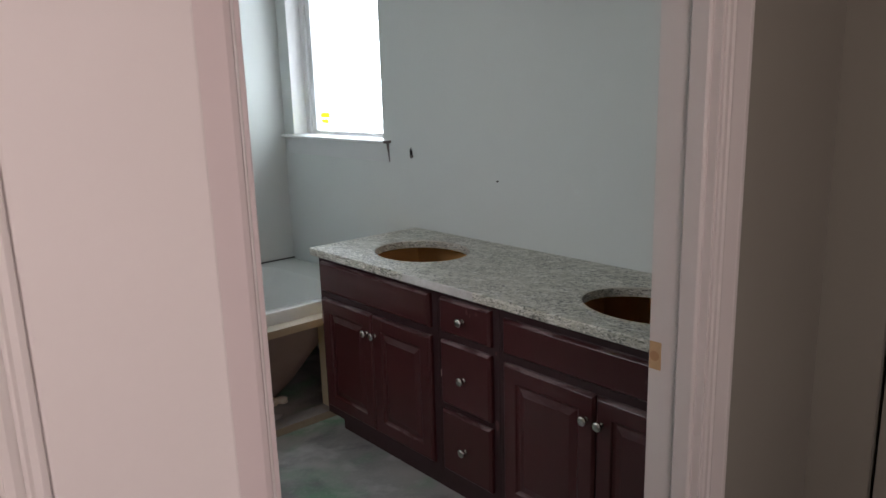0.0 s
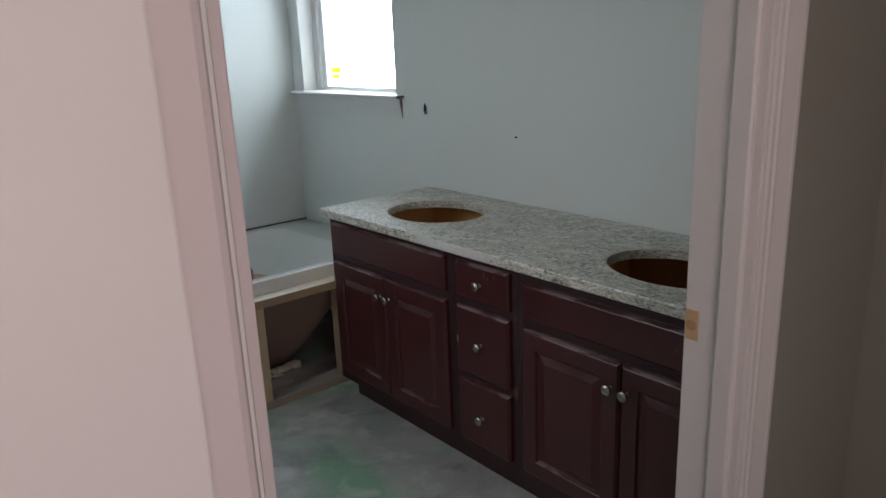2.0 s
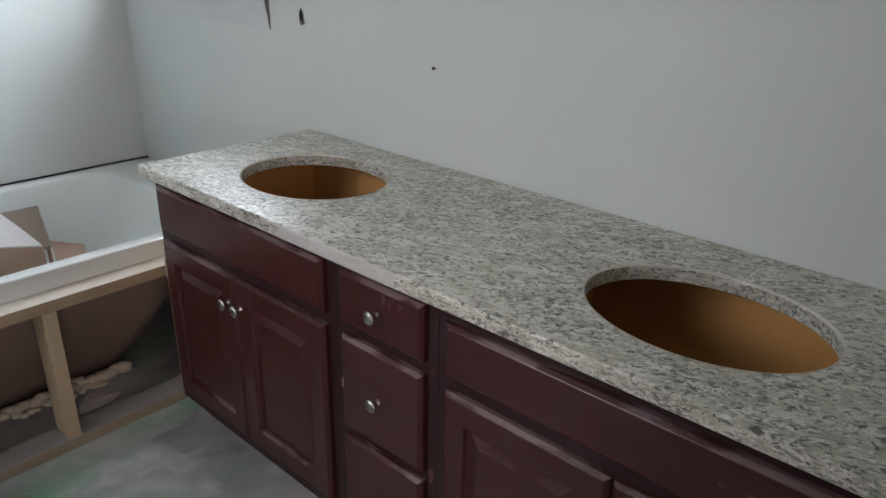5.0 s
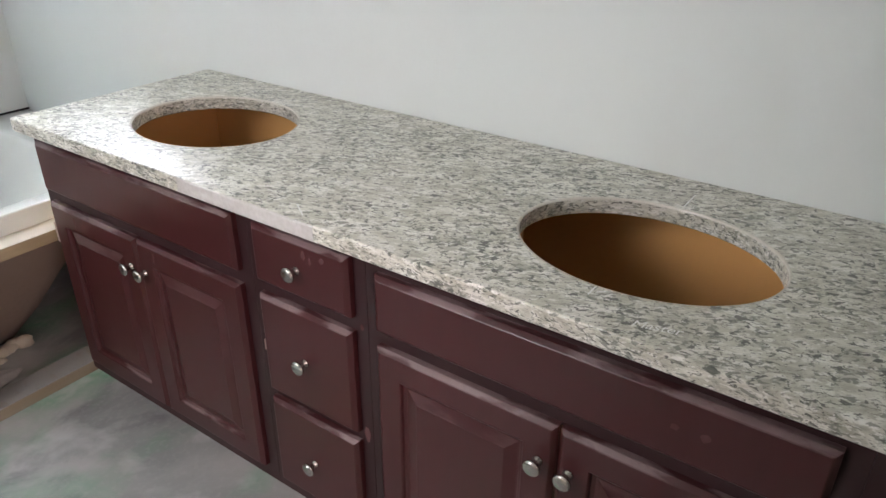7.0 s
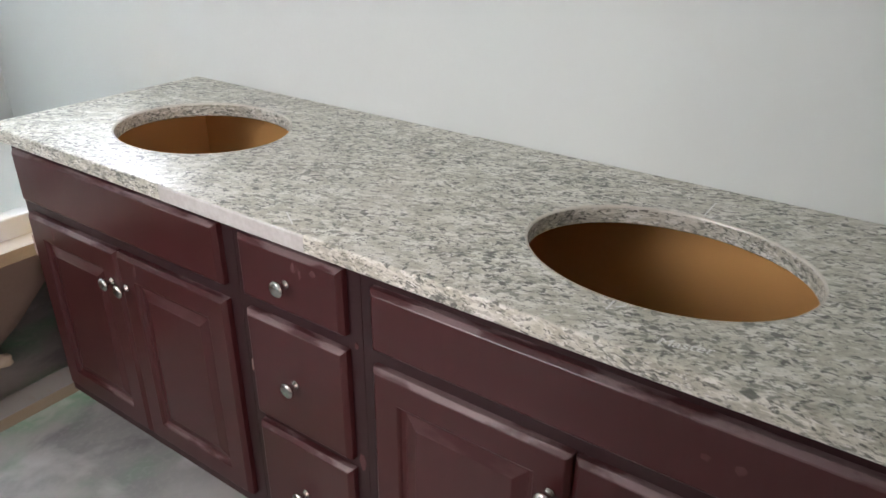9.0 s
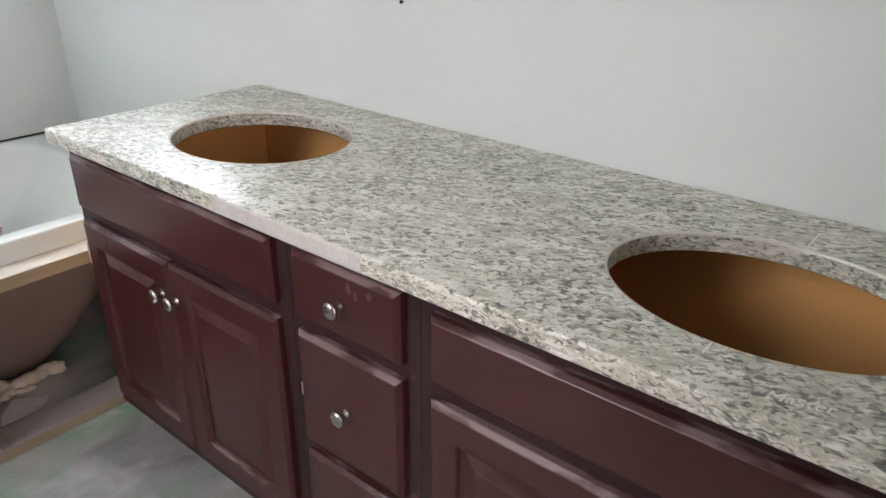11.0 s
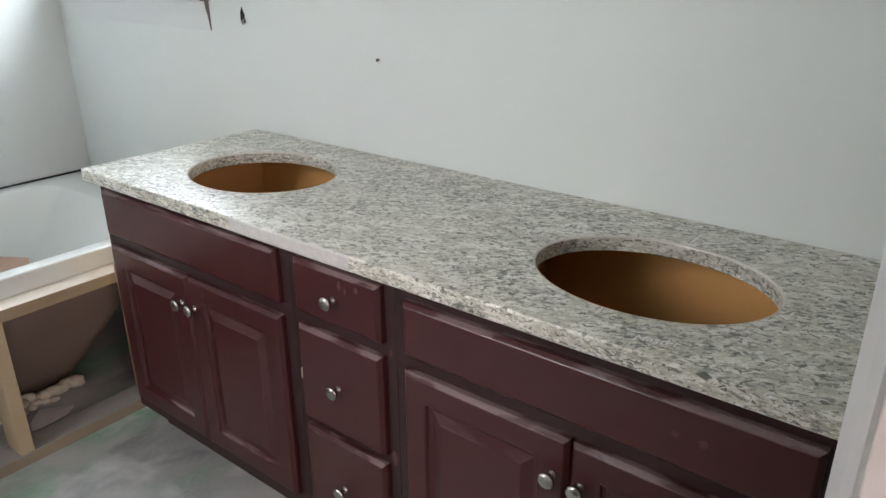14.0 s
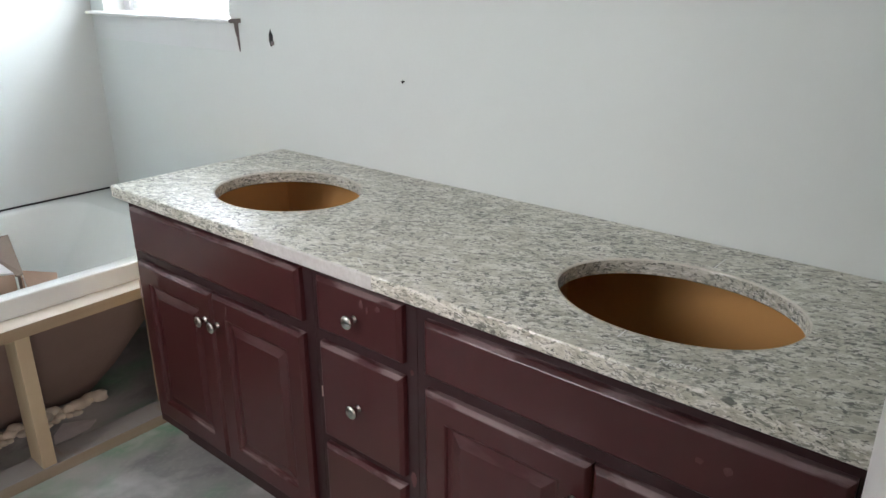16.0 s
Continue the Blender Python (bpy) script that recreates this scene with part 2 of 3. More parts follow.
def glass():
    m, n, link, b = blank("window_glass")
    b.inputs["Transmission Weight"].default_value, b.inputs["Roughness"].default_value, b.inputs["IOR"].default_value = 1.0, 0.0, 1.02
    return m


def glow(name, colour, strength):
    m, n, link, b = blank(name)
    b.inputs["Base Color"].default_value = (0, 0, 0, 1)
    b.inputs["Emission Color"].default_value, b.inputs["Emission Strength"].default_value = (*colour, 1), strength
    return m


GRANITE, CONCRETE, GLASS, OVERCAST = granite(), concrete(), glass(), glow("overcast_sky", (0.97, 0.99, 1.0), 6.0)


# ---- mesh helpers ----
def mesh_object(name, bm, mat, smooth=False):
    bmesh.ops.recalc_face_normals(bm, faces=bm.faces)
    me = bpy.data.meshes.new(name)
    for f in bm.faces:
        f.smooth = smooth
    bm.to_mesh(me)
    bm.free()
    me.materials.append(mat)
    return new(name, me)


def thing(name, at, label, category, group="", kind=""):
    ob = new(name)
    ob.empty_display_size = 0.05
    ob.matrix_basis = Matrix.Translation(at)
    return tagged(ob, label, category, group, kind)


def part(name, bm, mat, parent, label="", smooth=False):
    """One mesh, in the place's own metres, hung under a thing or a part."""
    ob = mesh_object(name, bm, mat, smooth)
    base = parent.matrix_basis if parent.parent is None else parent.parent.matrix_basis @ parent.matrix_parent_inverse
    ob.parent, ob.matrix_parent_inverse = parent, base.inverted()
    return tagged(ob, label) if label else ob


def boxes(*spans, bevel=0.0):
    """One bmesh of boxes, each (x0, x1, y0, y1, z0, z1)."""
    bm = bmesh.new()
    for x0, x1, y0, y1, z0, z1 in spans:
        m = Matrix.Translation(((x0 + x1) / 2, (y0 + y1) / 2, (z0 + z1) / 2)) @ Matrix.Diagonal((abs(x1 - x0), abs(y1 - y0), abs(z1 - z0), 1))
        bmesh.ops.create_cube(bm, size=1.0, matrix=m)
    if bevel:
        bmesh.ops.bevel(bm, geom=list(bm.edges), offset=bevel, segments=2, affect="EDGES", profile=0.6)
    return bm


def extruded(profile, a, b, place):
    """A closed profile of (u, v) points drawn out from a to b; place(u, v, w) gives the point."""
    bm = bmesh.new()
    ends = [[bm.verts.new(place(u, v, w)) for u, v in profile] for w in (a, b)]
    k = len(profile)
    for i in range(k):
        bm.faces.new((ends[0][i], ends[0][(i + 1) % k], ends[1][(i + 1) % k], ends[1][i]))
    bm.faces.new(ends[0])
    bm.faces.new(ends[1][::-1])
    return bm


def ringed_front(y0, y1, z0, z1, x, rings):
    """A door or drawer front that faces -x: nested rectangles of (inset, depth), from the back of its edge to its middle."""
    bm = bmesh.new()
    last = None
    for inset, depth in rings:
        ring = [bm.verts.new((x + depth, yy, zz)) for yy, zz in ((y0 + inset, z0 + inset), (y1 - inset, z0 + inset), (y1 - inset, z1 - inset), (y0 + inset, z1 - inset))]
        if last:
            for i in range(4):
                bm.faces.new((last[i], last[(i + 1) % 4], ring[(i + 1) % 4], ring[i]))
        else:
            bm.faces.new(ring)
        last = ring
    bm.faces.new(last)
    return bm


def lathe(profile, m, steps=24):
    """A profile of (radius, height) turned about z, then placed by m."""
    bm = bmesh.new()
    rings = []
    for r, h in profile:
        rings.append([bm.verts.new(m @ Vector((r * math.cos(2 * math.pi * i / steps), r * math.sin(2 * math.pi * i / steps), h))) for i in range(steps)])
    for a, b in zip(rings, rings[1:]):
        for i in range(steps):
            bm.faces.new((a[i], a[(i + 1) % steps], b[(i + 1) % steps], b[i]))
    bm.faces.new(rings[0])
    bm.faces.new(rings[-1])
    return bm


def structure(name, bm, mat, label, category):
    return tagged(mesh_object(name, bm, mat), label, category, kind="structure")


# ---- the rooms ----
TOP = 2.60
structure("floor", boxes((-3.1, 0.2, -3.6, 1.4, -0.15, 0.0)), CONCRETE, "bare grey concrete slab with plaster dust and green overspray", "floor")
structure("ceiling", boxes((-3.1, 0.2, -3.6, 1.4, TOP, TOP + 0.12)), CEILING, "plain white painted plasterboard ceiling", "ceiling")
WY0, WY1, WZ0, WZ1 = 0.219, 1.050, 1.236, 2.36
structure("wall_east", boxes((0, 0.15, -1.97, WY0, 0, TOP), (0, 0.15, WY1, 1.3, 0, TOP), (0, 0.15, WY0, WY1, 0, WZ0 - 0.02), (0, 0.15, WY0, WY1, WZ1, TOP)), WALL,
          "pale grey-green painted wall behind the vanity", "wall")
structure("wall_north", boxes((-2.9, 0, 1.15, 1.3, 0, TOP)), WALL, "pale grey-green painted wall behind the bathtub", "wall")
# unseen wall; its opening is assumed, to make room for the added west lamp
structure("wall_west", boxes((-2.9, -2.75, -1.850, -1.09, 0, TOP), (-2.9, -2.75, 0.19, 1.15, 0, TOP), (-2.9, -2.75, -1.09, 0.19, 0, 1.35), (-2.9, -2.75, -1.09, 0.19, 2.45, TOP)), WALL, "pale grey-green painted side wall of the bathroom", "wall")
DL, DR, DH, IN, OUT = -1.793, -0.945, 2.04, -1.850, -1.963
structure("wall_south", boxes((-3.1, DL - 0.035, OUT, IN, 0, TOP), (DR + 0.018, 0, OUT, IN, 0, TOP), (DL - 0.035, DR + 0.018, OUT, IN, DH + 0.018, TOP)), HALL,
          "greige painted wall round the doorway", "wall")
structure("wall_hall_east", boxes((-0.44, -0.31, -2.095, OUT, 0, TOP), (-0.44, -0.31, -3.4, -2.90, 0, TOP), (-0.44, -0.31, -2.90, -2.095, 2.045, TOP)), HALL, "greige painted wall beside the doorway", "wall")
structure("wall_hall_west", boxes((-3.02, -2.9, -3.4, OUT, 0, TOP)), HALL,
          "greige painted side wall of the hall", "wall")
# out of view behind the camera; the gap is cut for the added hall lamp
structure("wall_hall_south", boxes((-3.02, -2.5, -3.52, -3.4, 0, TOP), (-1.6, -0.31, -3.52, -3.4, 0, TOP), (-2.5, -1.6, -3.52, -3.4, 0, 0.85), (-2.5, -1.6, -3.52, -3.4, 2.15, TOP)), HALL, "greige painted end wall of the hall", "wall")
structure("backdrop", boxes((5.0, 5.05, -12, 34, -6, 14)), OVERCAST, "bright white overcast sky outside the window", "sky")

# ---- doorway ----
door = thing("door_1", ((DL + DR) / 2, (IN + OUT) / 2, 0), "white painted door frame, its pinkish door swung wide open", "door", kind="structure")
JY0, JY1 = OUT - 0.002, IN - 0.0004
part("jamb", boxes((DR, DR + 0.018, JY0, JY1, 0, DH), bevel=0.0015), TRIM, door)
part("jamb", boxes((DL - 0.035, DL, JY0, JY1, 0, DH), bevel=0.0015), TRIM, door)
part("head_jamb", boxes((DL - 0.018, DR + 0.018, JY0, JY1, DH, DH + 0.018)), TRIM, door)
STOP = [(0, 0), (0, 0.007), (0.004, 0.010), (0.034, 0.010), (0.038, 0.007), (0.038, 0)]
part("door_stop", extruded(STOP, 0, DH, lambda u, v, w: (DR - v, -1.950 + u, w)), TRIM, door)
part("door_stop", extruded(STOP, 0, DH, lambda u, v, w: (DL + v, -1.950 + u, w)), TRIM, door)
part("door_stop", extruded(STOP, DL + 0.011, DR - 0.011, lambda u, v, w: (w, -1.950 + u, DH - v)), TRIM, door)
part("strike_mortise", boxes((DR - 0.0015, DR + 0.004, -1.877, -1.852, 0.945, 1.000), bevel=0.001), RAW_WOOD, door, "bare wood mortise cut for the latch plate")
part("latch_hole", lathe([(0.010, 0), (0.0085, 0.0006)], Matrix.Translation((DR - 0.0021, -1.864, 0.972)) @ pose(0, 0, 0, 0, 90, 0)), material("bored_wood", (0.45, 0.27, 0.13), 0.8, bump=0.3), door)
CASING = [(0, 0), (0, 0.007), (0.003, 0.0095), (0.012, 0.010), (0.016, 0.013), (0.022, 0.0125), (0.045, 0.017), (0.052, 0.0185), (0.058, 0.015), (0.061, 0.0165), (0.070, 0.0165), (0.075, 0.013), (0.075, 0)]
PLAIN = [(0, 0), (0, 0.010), (0.005, 0.017), (0.012, 0.020), (0.060, 0.020), (0.066, 0.016), (0.066, 0)]
DEEP = [(0, 0), (0, 0.004), (0.015, 0.013), (0.036, 0.022), (0.042, 0.0235), (0.068, 0.0235), (0.075, 0.018), (0.075, 0)]


def casing(profile, x, side, z1, parent, y=OUT, out=-1, paint=TRIM):
    """An upright door casing: x is the edge towards the opening, side the way it spreads."""
    part("casing", extruded(profile, 0, z1, lambda u, v, w: (x + side * u, y + out * v, w)), paint, parent)


casing(CASING, DR + 0.006, 1, DH + 0.06, door)
casing(PLAIN, DL - 0.006, -1, DH + 0.06, door, paint=PINK_TRIM)
part("head_casing", extruded(CASING, DL - 0.087, DR + 0.081, lambda u, v, w: (w, OUT - v, DH + 0.0605 + u)), TRIM, door)
casing(DEEP, DR + 0.010, 1, DH + 0.06, door, IN, 1)
casing(CASING, DL - 0.006, -1, DH + 0.06, door, IN, 1)
part("head_casing", extruded(CASING, DL - 0.081, DR + 0.081, lambda u, v, w: (w, IN + v, DH + 0.0605 + u)), TRIM, door)
part("door_leaf", boxes((-1.767, -1.730, -1.854, -1.060, 0.012, 2.030), bevel=0.003), PINK_TRIM, door, "pinkish door leaf standing wide open")
side_door = thing("door_2", (-2.25, -1.99, 0), "white panelled door standing open flat against the hall wall", "door", kind="structure")
LX, LY = -1.855, -2.025
part("stile", boxes((LX - 0.143, LX, LY, LY + 0.035, 0.012, 2.03), bevel=0.0025), TRIM, side_door)
part("panel", boxes((LX - 0.68, LX - 0.1435, LY + 0.012, LY + 0.024, 0.012, 2.03)), TRIM, side_door)
MOULD = [(0, 0.012), (0, 0.0030), (0.0015, 0.0004), (0.006, -0.0022), (0.011, -0.0012), (0.0135, 0.0016), (0.0145, 0.0018), (0.0165, 0.0012), (0.0175, 0.0030), (0.022, 0.0078), (0.028, 0.0100), (0.0285, 0.0092), (0.0310, 0.0092), (0.0320, 0.0118),
         (0.0320, 0.012)]
part("moulding", extruded(MOULD, 0.22, 1.90, lambda u, v, w: (LX - 0.1435 - u, LY + v, w)), TRIM, side_door)
part("rail", boxes((LX - 0.68, LX - 0.1435, LY, LY + 0.035, 1.90, 2.03)), TRIM, side_door)
part("rail", boxes((LX - 0.68, LX - 0.1435, LY, LY + 0.035, 0.012, 0.22)), TRIM, side_door)
hall_door = thing("door_3", (-0.40, -2.5, 0), "greige painted flush door of a neighbouring room in the hall", "door", kind="structure")
part("door_leaf", boxes((-0.434, -0.389, -2.893, -2.105, 0.012, 2.035), bevel=0.002), HALL, hall_door)
part("door_stop", boxes((-0.388, -0.376, -2.112, -2.0955, 0, 2.04)), DARK, hall_door, "dark gap along the door's edge")

# ---- window ----
win = thing("window_1", (0.1, (WY0 + WY1) / 2, WZ0), "white vinyl sash window, daylight glaring through it", "window", kind="structure")


def frame_of(y0, y1, z0, z1, x0, x1, w, wb):
    return boxes((x0, x1, y0, y0 + w, z0, z1), (x0, x1, y1 - w, y1, z0, z1), (x0, x1, y0 + w, y1 - w, z0, z0 + wb), (x0, x1, y0 + w, y1 - w, z1 - w, z1))


part("window_frame", frame_of(WY0, WY1, WZ0, WZ1, 0.085, 0.15, 0.045, 0.006), VINYL, win)
MEET = 2.02
part("lower_sash", frame_of(WY0 + 0.045, WY1 - 0.045, WZ0 + 0.006, MEET, 0.098, 0.122, 0.042, 0.012), VINYL, win)
part("upper_sash", frame_of(WY0 + 0.045, WY1 - 0.045, MEET - 0.03, WZ1 - 0.045, 0.124, 0.146, 0.042, 0.03), VINYL, win)
pane = part("pane", boxes((0.108, 0.112, WY0 + 0.087, WY1 - 0.087, WZ0 + 0.018, MEET - 0.042)), GLASS, win)
pane.visible_shadow = False
pane = part("pane", boxes((0.134, 0.138, WY0 + 0.087, WY1 - 0.087, MEET, WZ1 - 0.087)), GLASS, win)
pane.visible_shadow = False
part("glazing_bar", boxes((0.1125, 0.116, WY0 + 0.087, WY1 - 0.087, 1.524, 1.528)), VINYL, win)
part("glazing_bar", boxes((0.1125, 0.116, WY0 + 0.087, WY1 - 0.087, 1.801, 1.805)), VINYL, win)
for y in (WY0 + 0.0005, WY1 - 0.0045):
    part("window_jamb", boxes((0.001, 0.0845, y, y + 0.004, WZ0 + 0.0005, WZ1 - 0.0005)), SILL, win)
part("window_sill", boxes((0.0, 0.097, WY0, WY1, WZ0 - 0.02, WZ0)), SILL, win)
part("sill_nosing", extruded([(0.0, 0), (-0.038, 0), (-0.044, 0.003), (-0.046, 0.007), (-0.044, 0.011), (-0.038, 0.014), (0.0, 0.014)], 0.165, 1.115,
                             lambda u, v, w: (u, w, WZ0 - 0.014 + v)), SILL, win)
APRON = [(0, 0), (-0.003, 0.001), (-0.006, 0.020), (-0.009, 0.045), (-0.014, 0.065), (-0.016, 0.0895), (0, 0.0895)]
part("apron", extruded(APRON, 0.180, 1.104,
                       lambda u, v, w: (u, w, WZ0 - 0.104 + v)), APRON_SHADED, win)
part("apron_end", extruded(APRON, 0.1785, 0.1798,
                           lambda u, v, w: (u, w, WZ0 - 0.104 + v)), RAW_END, win, "unpainted fibreboard end of the apron")
part("nosing_end", extruded([(0.0, 0), (-0.038, 0), (-0.044, 0.003), (-0.046, 0.007), (-0.044, 0.011), (-0.038, 0.013), (0.0, 0.013)], 0.1635, 0.1648,
                            lambda u, v, w: (u, w, WZ0 - 0.014 + v)), RAW_END, win)
sticker = thing("window_sticker", (0.107, 0.88, 1.296), "yellow maker's label stuck on the window glass", "label")
part("label_sheet", boxes((0.1070, 0.1078, 0.838, 0.930, 1.324, 1.352), (0.1070, 0.1078, 0.852, 0.922, 1.294, 1.317)), YELLOW, sticker)
for z, a, b in ((1.343, 0.850, 0.918), (1.333, 0.858, 0.908), (1.306, 0.864, 0.908)):
    part("print_bar", boxes((0.1064, 0.1070, a, b, z - 0.0025, z + 0.0025)), OLIVE, sticker)



# marks on the wall
def ragged_disc(y, z, ry, rz, seed):
    rnd = random.Random(seed)
    bm = bmesh.new()
    pts = [(y + ry * math.cos(a) * rnd.uniform(0.7, 1.15), z + rz * math.sin(a) * rnd.uniform(0.7, 1.15)) for a in (2 * math.pi * i / 11 for i in range(11))]
    front, back = ([bm.verts.new((x, *p)) for p in pts] for x in (-0.0022, -0.0002))
    bm.faces.new(front)
    for i in range(11):
        bm.faces.new((front[i], front[(i + 1) % 11], back[(i + 1) % 11], back[i]))
    return bm


hole = thing("wall_hole", (0, 0.017, 1.182), "small ragged dark hole torn in the wall paint", "hole")
part("hole_edge", ragged_disc(0.017, 1.183, 0.0095, 0.024, 3), DARK, hole)
part("torn_paper", boxes((-0.010, -0.0024, 0.000, 0.008, 1.162, 1.174), bevel=0.001), INK, hole)
tagged(mesh_object("nail", lathe([(0.004, 0), (0.004, 0.002), (0.002, 0.002), (0.002, 0.010)], Matrix.Translation((-0.0085, -0.536, 1.097)) @ pose(0, 0, 0, 0, 90, 0), 10), DARK),
       "dark nail head standing out of the wall", "nail")

# ---- vanity ----
FRONT, FACE, BACK, CAB = -0.552, -0.533, -0.004, 0.803
KNOB = [(0.009, 0), (0.009, 0.002), (0.0055, 0.005), (0.005, 0.013), (0.008, 0.016), (0.0145, 0.019), (0.0155, 0.0215), (0.0145, 0.0245), (0.0105, 0.0265), (0.005, 0.0275), (0.0015, 0.0278)]
DOOR = [(0, 0.019), (0, 0.0085), (0.001, 0.0070), (0.0070, 0.001), (0.0090, 0), (0.053, 0), (0.056, 0.002), (0.058, 0.006), (0.064, 0.009), (0.067, 0.009), (0.086, 0.0035), (0.089, 0.0025)]
SLAB = [(0, 0.019), (0, 0.0085), (0.001, 0.0070), (0.0070, 0.001), (0.0090, 0)]


def knob(y, z, parent):
    part("knob", lathe(KNOB, Matrix.Translation((FRONT, y, z)) @ pose(0, 0, 0, 0, -90, 0)), NICKEL, parent, "satin nickel mushroom knob", True)


def carcass(unit, y0, y1, mid_rails):
    """Sides, bottom, back, plinth and face frame between y0 (far) and y1 (near)."""
    for a in (y0, y1 + 0.016):
        part("side_panel", boxes((FACE + 0.019, BACK, a - 0.016, a, 0.10, CAB - 0.002)), LINER, unit)
    part("back_panel", boxes((BACK - 0.006, BACK, y1 + 0.017, y0 - 0.017, 0.10, CAB - 0.002)), LINER, unit)
    part("bottom_panel", boxes((FACE + 0.019, BACK - 0.007, y1 + 0.017, y0 - 0.017, 0.13, 0.146)), LINER, unit)
    part("plinth", boxes((-0.468, -0.452, y1, y0 - 0.016 if y0 > -0.1 else y0, 0, 0.099)), CHERRY_SHADED, unit, "dark plinth board")
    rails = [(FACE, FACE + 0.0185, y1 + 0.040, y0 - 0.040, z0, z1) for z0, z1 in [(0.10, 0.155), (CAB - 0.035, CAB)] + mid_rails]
    part("face_frame", boxes((FACE, FACE + 0.0185, y0 - 0.040, y0, 0.10, CAB), (FACE, FACE + 0.0185, y1, y1 + 0.040, 0.10, CAB), *rails), CHERRY_SHADED, unit)


def sink_cabinet(y0, y1, label, front_top=0.783):
    unit = thing("vanity_cabinet", (-0.27, (y0 + y1) / 2, 0), label, "cabinet", "vanity cabinets")
    carcass(unit, y0, y1, [(0.620, 0.665)])
    a, b, mid = y0 - 0.028, y1 + 0.030, (y0 + y1) / 2
    part("false_front", ringed_front(b, a, 0.658, front_top, FRONT, SLAB), CHERRY, unit)
    for d0, d1, ky in ((mid + 0.002, a, mid + 0.028), (b, mid - 0.002, mid - 0.024)):
        panel = part("cabinet_door", ringed_front(d0, d1, 0.143, 0.627, FRONT, DOOR), CHERRY, unit)
        knob(ky, 0.550, panel)
    return unit


far_unit = sink_cabinet(-0.002, -0.755, "dark cherry sink cabinet with two raised-panel doors, beside the bathtub")
near_unit = sink_cabinet(-1.051, -1.820, "dark cherry sink cabinet with two raised-panel doors, beside the doorway", 0.771)
mid_unit = thing("drawer_cabinet", (-0.27, -0.915, 0), "narrow dark cherry cabinet with three dusty drawers", "cabinet", "vanity cabinets")
carcass(mid_unit, -0.756, -1.050, [(0.625, 0.665), (0.375, 0.405)])
drawers = []
for z0, z1, kz in ((0.660, 0.783, 0.721), (0.398, 0.631, 0.515), (0.143, 0.375, 0.254)):
    front = part("drawer", ringed_front(-1.022, -0.782, z0, z1, FRONT, SLAB), CHERRY, mid_unit)
    knob(-0.900, kz, front)
    drawers.append(front)


part("filler_strip", boxes((FACE, FACE + 0.0185, -1.848, -1.8205, 0.10, CAB)), CHERRY_SHADED, near_unit)


# scuffs, filler and dust left on the fronts
def smear(y, z, w, h, parent, seed, name="dust_smear", mat=DUST, x=FRONT):
    rnd = random.Random(seed)
    bm = bmesh.new()
    pts = [(y + w * math.cos(a) * rnd.uniform(0.6, 1.1), z + h * math.sin(a) * rnd.uniform(0.6, 1.1)) for a in (2 * math.pi * i / 9 for i in range(9))]
    front, back = ([bm.verts.new((x, *p)) for p in pts] for x in (x - 0.0006, x + 0.0004))
    bm.faces.new(front)
    for i in range(9):
        bm.faces.new((front[i], front[(i + 1) % 9], back[(i + 1) % 9], back[i]))
    part(name, bm, mat, parent)


for i, (y, z, w, h) in enumerate(((-0.921, 0.759, 0.005, 0.012), (-0.936, 0.750, 0.004, 0.009), (-0.966, 0.761, 0.007, 0.007))):
    smear(y, z, w, h, drawers[0], i)
false_near = [o for o in near_unit.children if o.name.startswith("false_front")][0]
smear(-1.600, 0.717, 0.007, 0.006, false_near, 11)
smear(-1.640, 0.718, 0.008, 0.008, false_near, 12)
mid_frame = [o for o in mid_unit.children if o.name.startswith("face_frame")][0]
smear(-1.036, 0.640, 0.006, 0.008, mid_frame, 21, x=FACE)
smear(-1.036, 0.395, 0.008, 0.022, mid_frame, 22, x=FACE)
far_doors = [o for o in far_unit.children if o.name.startswith("cabinet_door")]
smear(-0.135, 0.600, 0.004, 0.016, far_doors[0], 13)
smear(-0.300, 0.520, 0.003, 0.030, far_doors[0], 14)
smear(-0.445, 0.600, 0.004, 0.016, far_doors[1], 15)
part("filler", boxes((FRONT + 0.001, FRONT + 0.012, -0.0330, -0.0265, 0.515, 0.57), bevel=0.002), PLUG, far_doors[0], "pale wood filler on the chipped edge")
part("filler", boxes((FRONT + 0.004, FRONT + 0.014, -0.7830, -0.780, 0.495, 0.52), bevel=0.001), PLUG, drawers[1], "pale wood filler on the chipped edge")


